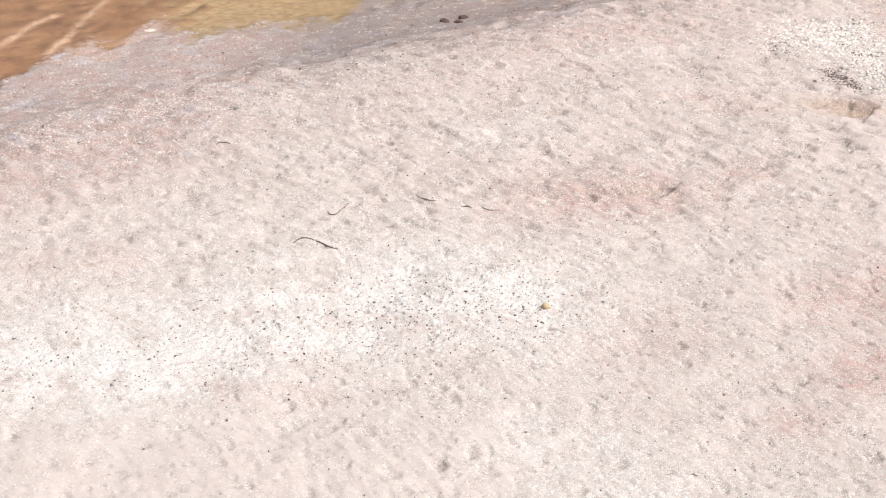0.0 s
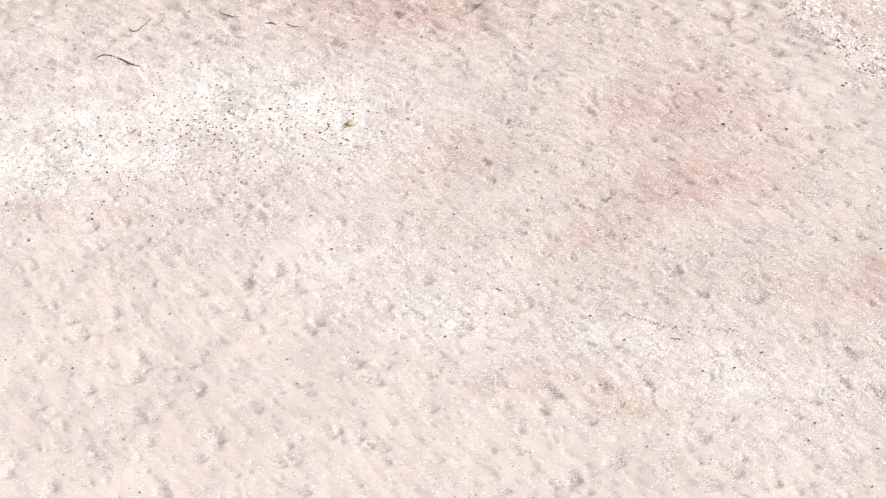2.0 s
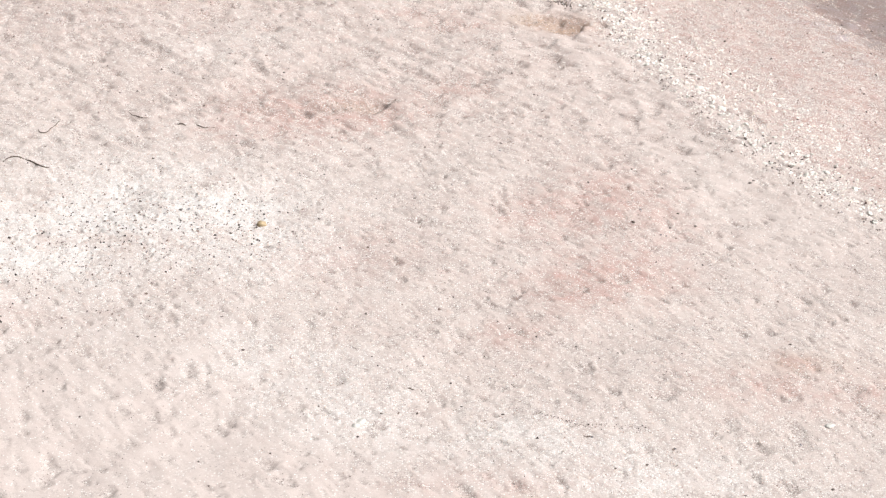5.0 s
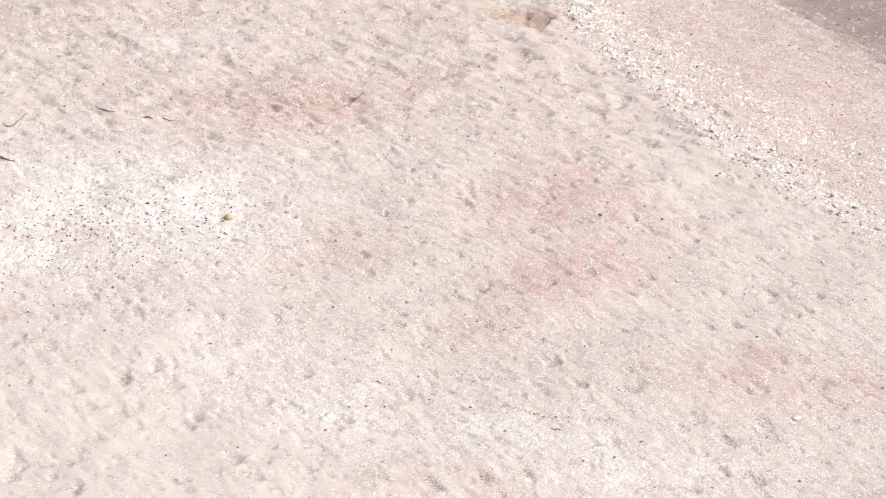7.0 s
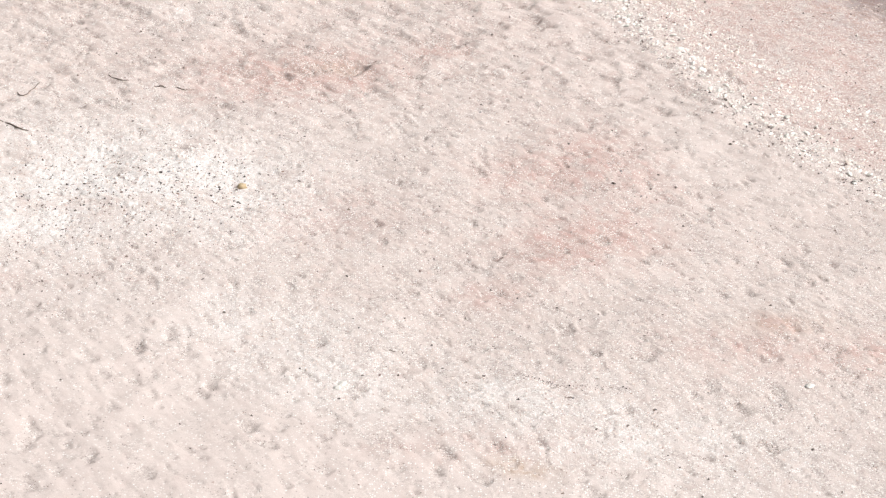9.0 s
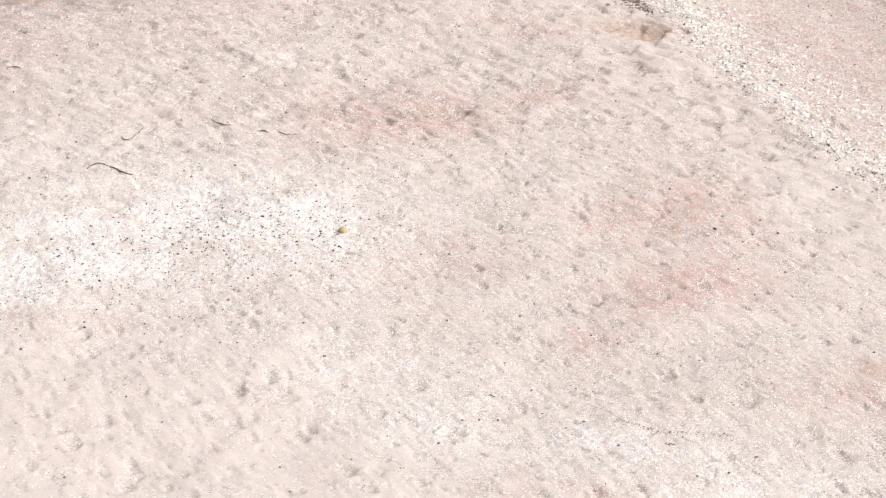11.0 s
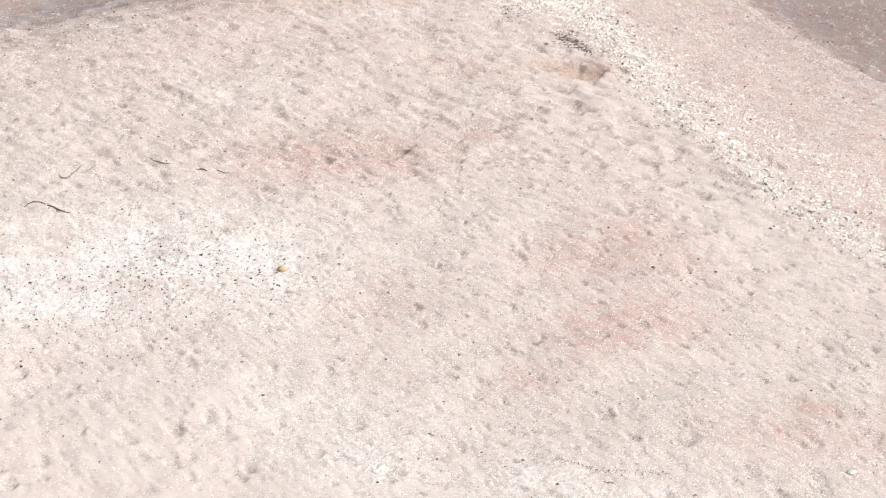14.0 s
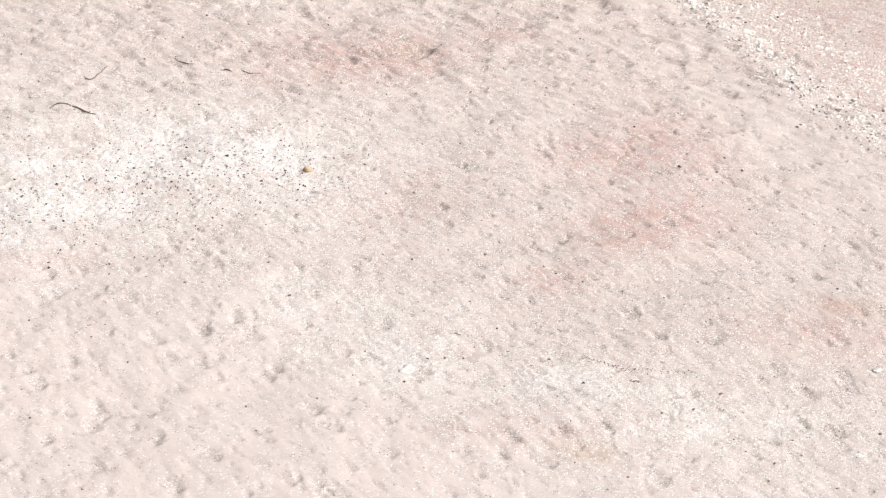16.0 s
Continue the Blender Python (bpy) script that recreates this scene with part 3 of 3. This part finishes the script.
scatter("coarse_grains", 70000, (1 - bed) * (1 - 0.35 * fine) * np.clip((1 - 0.6 * far_off) * pits + 0.35 * scuff + 0.06 * coarse, 0, 1), (0.004, 0.010), (0.4, 0.9), GRAINS, 24, "coarse pinkish grey grains gathered in trodden hollows", "grains", 0.4)
clump = smooth(rough_field(0.04, 0.14, 36), 0.6, 1.8)
pepper = 0.9 * blob(-2.4, 18.4, 1.1, 0.8) + 0.28 * blob(-5.0, 17.1, 1.2, 0.6) + 0.2 * blob(-6.4, 17.0, 1.0, 0.8) + 0.25 * blob(-3.7, 17.6, 1.2, 0.8)
dark_chance = (1 - bed) * (1 - 0.8 * fine) * np.clip(0.012 + 0.5 * pepper * (0.2 + clump) + 0.16 * storm + 0.9 * storm_foot + 0.8 * blob(1.84, 24.7, 0.13, 0.22) + 0.5 * blob(1.15, 25.8, 0.25, 0.4) + 0.02 * rear, 0, 1)
scatter("dark_pebbles", 18000, dark_chance, (0.008, 0.020), (0.4, 0.8), GRIT, 22, "small dark grey and brown pebbles among the shell", "pebbles", 0.2)
LITTER = 0.9 * blob(1.82, 24.72, 0.11, 0.20, 20) + 0.7 * blob(1.98, 24.42, 0.16, 0.08, -50)
scatter("weed_litter", 1000, np.clip(LITTER * (0.4 + clump), 0, 1), (0.012, 0.030), (0.3, 0.7), GRIT, 37, "patch of dark dried weed scraps and grit by the shell drift", "weed litter", span=(1.2, 2.5, 24.0, 25.4))
STRIP = along([(1.10, 14.87), (1.25, 14.80), (1.33, 14.75), (1.46, 14.69)], 0.022) + 0.35 * along([(1.46, 14.69), (1.80, 14.66), (2.05, 14.62)], 0.03)
scatter("weed_crumbs", 620, np.clip(STRIP * (0.3 + clump), 0, 1), (0.005, 0.013), (0.3, 0.6), GRIT, 39, "line of crumbled dark dried seaweed half buried in sand", "weed litter", span=(1.0, 2.15, 14.5, 15.0))
SPECKS = np.clip(pepper * (0.05 + clump ** 2), 0, 1)
scatter("dark_specks", 1700, SPECKS, (0.011, 0.022), (0.4, 0.8), GRIT, 38, "scattered dark pebbles on bleached white shell", "pebbles", span=(-7.2, -0.8, 16.2, 19.6))


# ---- stones, shells, driftwood and weed ----
def stone_mesh(name, seed, material, flat=0.62, level=2):
    """A worn stone of unit radius: a ball knocked out of round by broad facets and fine pitting."""
    bm = bmesh.new()
    bmesh.ops.create_icosphere(bm, subdivisions=level, radius=1.0)
    off = Vector((seed * 7.3, seed * 3.1, seed * 1.7))
    for v in bm.verts:
        d = v.co.normalized()
        r = 1.0 + 0.34 * noise.noise(d * 1.3 + off) + 0.12 * noise.noise(d * 3.4 + off)
        v.co = Vector((d.x * r * 1.15, d.y * r * 0.85, d.z * r * flat))
    for f in bm.faces:
        f.smooth = True
    mesh = bpy.data.meshes.new(name)
    bm.to_mesh(mesh)
    bm.free()
    mesh.materials.append(material)
    return mesh


def lay(x, y, sink):
    return float(ground_at(np.array([x]), np.array([y]))[0]) + sink


def set_stones(name, places, sizes, material, seeds, label, group, flat=0.62, sink=0.2, category="stone"):
    """One stone at every place, from a few shapes, each turned its own way and partly buried."""
    meshes = [stone_mesh(name, k, material, flat) for k in seeds]
    r = random.Random(len(places) * 13 + seeds[0])
    for n, (x, y) in enumerate(places):
        size = r.uniform(*sizes)
        ob = new(name, meshes[n % len(meshes)])
        ob.matrix_basis = pose(x, y, lay(x, y, size * flat * sink), r.uniform(-12, 12), r.uniform(-12, 12), r.uniform(0, 360)) @ Matrix.Scale(size, 4)
        tagged(ob, label, category, group)


STONES_EAST = [(1.25, 22.15), (2.99, 22.44), (3.67, 20.30), (3.79, 20.25), (2.38, 19.62), (2.65, 19.17), (2.56, 22.02), (2.69, 22.00), (3.38, 21.64), (3.56, 19.25), (4.32, 20.85), (1.47, 21.54), (3.83, 23.10),
               (2.80, 23.48), (2.28, 18.38), (2.74, 18.59), (2.44, 19.04), (3.60, 19.30), (3.04, 19.56), (3.44, 16.01), (2.88, 18.31), (2.63, 18.29)]
STONES_WEST = [(-4.13, 17.83), (-3.10, 16.54), (-0.72, 20.88), (-3.66, 16.56), (-2.21, 16.13), (-1.42, 15.94), (-1.55, 13.83), (-3.66, 15.55), (-0.72, 15.00), (-2.71, 14.86), (-0.19, 14.86), (-4.79, 15.57),
               (-6.08, 17.14), (-4.12, 17.86), (-1.27, 25.28), (-2.27, 22.00), (-6.15, 23.62), (-3.12, 18.39), (-2.91, 18.08), (-2.48, 24.20), (-1.33, 26.13), (-5.03, 17.62), (-4.36, 17.93), (-4.14, 16.06)]
STONES_FRONT = [(0.15, 15.27), (0.11, 14.91), (0.83, 14.88), (1.96, 14.08), (1.70, 14.02), (3.40, 13.72)]
set_stones("dark_stone", STONES_EAST, (0.009, 0.017), DARK_STONE, (1, 2, 3), "small dark grey stone half sunk in pale sand", "dark stones on the beach")
set_stones("dark_stone", STONES_WEST + STONES_FRONT, (0.008, 0.015), DARK_STONE, (4, 5, 6), "small dark grey stone half sunk in pale sand", "dark stones on the beach")
STONES_BANK = [(3.66, 20.32), (4.51, 19.63), (5.16, 19.77), (5.36, 19.62), (4.77, 20.35), (5.08, 20.15), (4.9, 18.76), (3.92, 20.19), (4.23, 18.98), (4.03, 19.66)]
set_stones("dark_stone", STONES_BANK, (0.010, 0.018), DARK_STONE, (11, 12, 13), "dark grey stone lying among bleached shell", "dark stones on the beach")
set_stones("brown_stone", [(4.67, 18.8), (2.27, 18.39)], (0.010, 0.016), RED_STONE, (14, 15), "red brown stone lying on pale sand", "brown stones on the beach")
set_stones("tan_stone", [(-1.40, 18.42)], (0.045, 0.045), TAN_STONE, (7,), "lumpy tan yellow stone lying on white shell", "pale stones on the beach", 0.75, 0.4)
set_stones("red_stone", [(-3.40, 27.55), (-3.14, 27.7), (-3.20, 27.52)], (0.06, 0.10), RED_STONE, (8, 9, 10), "low red brown stone on wet grey sand", "red stones on the wet flat", 0.4, 0.1)


def shell_mesh(seed):
    """Half a broken bivalve: a shallow ribbed dish with a chipped rim."""
    bm = bmesh.new()
    r = random.Random(seed)
    rings, spokes = 4, 16
    rim = [1.0 + 0.10 * math.sin(3 * a) + r.uniform(-0.12, 0.08) for a in range(spokes)]
    rows = [[bm.verts.new((0, -0.35, 0.34))]]
    for k in range(1, rings + 1):
        q = k / rings
        row = []
        for a in range(spokes):
            t = 2 * math.pi * a / spokes
            rad = q * rim[a] * (1 + 0.03 * (a % 2))
            row.append(bm.verts.new((rad * math.cos(t), rad * 0.82 * math.sin(t) - 0.35 * (1 - q), 0.34 * (1 - q * q) + 0.025 * (a % 2) * q)))
        rows.append(row)
    for a in range(spokes):
        b = (a + 1) % spokes
        bm.faces.new((rows[0][0], rows[1][a], rows[1][b]))
        for k in range(1, rings):
            bm.faces.new((rows[k][a], rows[k + 1][a], rows[k + 1][b], rows[k][b]))
    bmesh.ops.recalc_face_normals(bm, faces=bm.faces[:])
    bmesh.ops.solidify(bm, geom=bm.faces[:], thickness=0.06)
    bmesh.ops.recalc_face_normals(bm, faces=bm.faces[:])
    for f in bm.faces:
        f.smooth = True
    mesh = bpy.data.meshes.new("white_shell")
    bm.to_mesh(mesh)
    bm.free()
    mesh.materials.append(WHITE_STONE)
    return mesh


for n, (x, y, size, turn) in enumerate([(3.55, 14.67, 0.045, 20), (-0.36, 14.75, 0.055, 70), (-0.40, 14.68, 0.040, 120), (4.10, 14.91, 0.022, 0), (-7.62, 27.5, 0.09, 30)]):
    ob = new("white_shell", shell_mesh(30 + n))
    ob.matrix_basis = pose(x, y, lay(x, y, 0.002), 0, 0, turn) @ Matrix.Scale(size, 4)
    tagged(ob, "bleached white broken shell lying open on sand", "shell", "white shells")


# whole and broken valves that stand out of the storm drift
drift_shells = [shell_mesh(50 + k) for k in range(4)]
pick = random.Random(5)
for n in range(70):
    k = pick.uniform(0, len(STORM_LINE) - 2.001)
    (ax, ay), (bx, by), q = STORM_LINE[int(k)], STORM_LINE[int(k) + 1], k - int(k)
    x, y = ax + q * (bx - ax) + pick.gauss(0, 0.13), ay + q * (by - ay) + pick.gauss(0, 0.13)
    ob = new("drift_shell", drift_shells[n % 4])
    ob.matrix_basis = pose(x, y, lay(x, y, 0.004), pick.uniform(-25, 25), pick.uniform(-25, 25), pick.uniform(0, 360)) @ Matrix.Scale(pick.uniform(0.022, 0.038), 4)
    tagged(ob, "bleached white shell valve in a storm drift of broken shell", "shell", "shells in the storm drift")


def strand(name, points, thick, material, seed, label, category, group="", flat=1.0):
    """A thin stem or strip that lies on the sand along points, knotty and tapering at both ends."""
    r = random.Random(seed)
    pts = [Vector((x, y, 0)) for x, y in points]
    way = []
    for a, b in zip(pts, pts[1:]):
        steps = max(2, round((b - a).length / 0.02))
        way += [a.lerp(b, k / steps) for k in range(steps)]
    way.append(pts[-1])
    for _ in range(3):
        way = [way[0]] + [(a + 2 * b + c) / 4 for a, b, c in zip(way, way[1:], way[2:])] + [way[-1]]
    bm = bmesh.new()
    sides, rows = 7, []
    for k, p in enumerate(way):
        q = k / (len(way) - 1)
        d = (way[min(k + 1, len(way) - 1)] - way[max(k - 1, 0)]).normalized()
        side = Vector((-d.y, d.x, 0))
        rad = thick * (0.35 + 0.65 * math.sin(math.pi * min(max(q, 0.04), 0.96)) ** 0.5) * (1 + r.uniform(-0.18, 0.18))
        lift = lay(p.x, p.y, rad * 0.75 * flat) + 0.006 * math.sin(9 * q + seed)
        rows.append([bm.verts.new(p + side * rad * math.cos(t) * r.uniform(0.9, 1.1) + Vector((0, 0, lift + rad * flat * math.sin(t)))) for t in (2 * math.pi * i / sides for i in range(sides))])
    for a, b in zip(rows, rows[1:]):
        for i in range(sides):
            bm.faces.new((a[i], a[(i + 1) % sides], b[(i + 1) % sides], b[i])).smooth = True
    bm.faces.new(rows[0][::-1])
    bm.faces.new(rows[-1])
    mesh = bpy.data.meshes.new(name)
    bm.to_mesh(mesh)
    bm.free()
    mesh.materials.append(material)
    return tagged(new(name, mesh), label, category, group)


strand("driftwood_stick", [(-4.18, 19.81), (-4.10, 19.88), (-4.02, 19.87), (-3.92, 19.81), (-3.83, 19.72), (-3.75, 19.65), (-3.67, 19.64)], 0.0085, WOOD, 1, "dark curved driftwood stick lying on pale sand", "driftwood", "driftwood")
strand("driftwood_twig", [(-3.02, 21.12), (-2.98, 21.06), (-2.85, 20.94), (-2.74, 20.94)], 0.005, WOOD, 2, "thin dark driftwood twig lying flat on sand", "driftwood", "driftwood")
strand("driftwood_twig", [(-2.48, 20.77), (-2.42, 20.77), (-2.35, 20.73)], 0.007, WOOD, 3, "short dark stub of driftwood on sand", "driftwood", "driftwood")
strand("driftwood_twig", [(-2.29, 20.78), (-2.18, 20.69), (-2.04, 20.67)], 0.0045, WOOD, 4, "thin dark driftwood twig lying flat on sand", "driftwood", "driftwood")
strand("driftwood_twig", [(0.03, 15.31), (0.07, 15.30), (0.09, 15.28)], 0.005, WOOD, 5, "tiny dark twig on coarse sand", "driftwood", "driftwood")
strand("seaweed_strand", [(-3.94, 20.64), (-3.90, 20.54), (-3.84, 20.56), (-3.77, 20.76), (-3.73, 20.89)], 0.0065, WEED, 6, "thin dried black seaweed stem curled on sand", "seaweed", "seaweed")
strand("seaweed_strand", [(-5.58, 22.53), (-5.56, 22.62), (-5.50, 22.60), (-5.42, 22.56)], 0.007, WEED, 7, "small dried dark seaweed stem bent in a hook", "seaweed", "seaweed")
strand("seaweed_strip", [(1.48, 14.51), (1.53, 14.49), (1.57, 14.51)], 0.008, WEED, 9, "short dried seaweed strip on sand", "seaweed", "seaweed", 0.5)
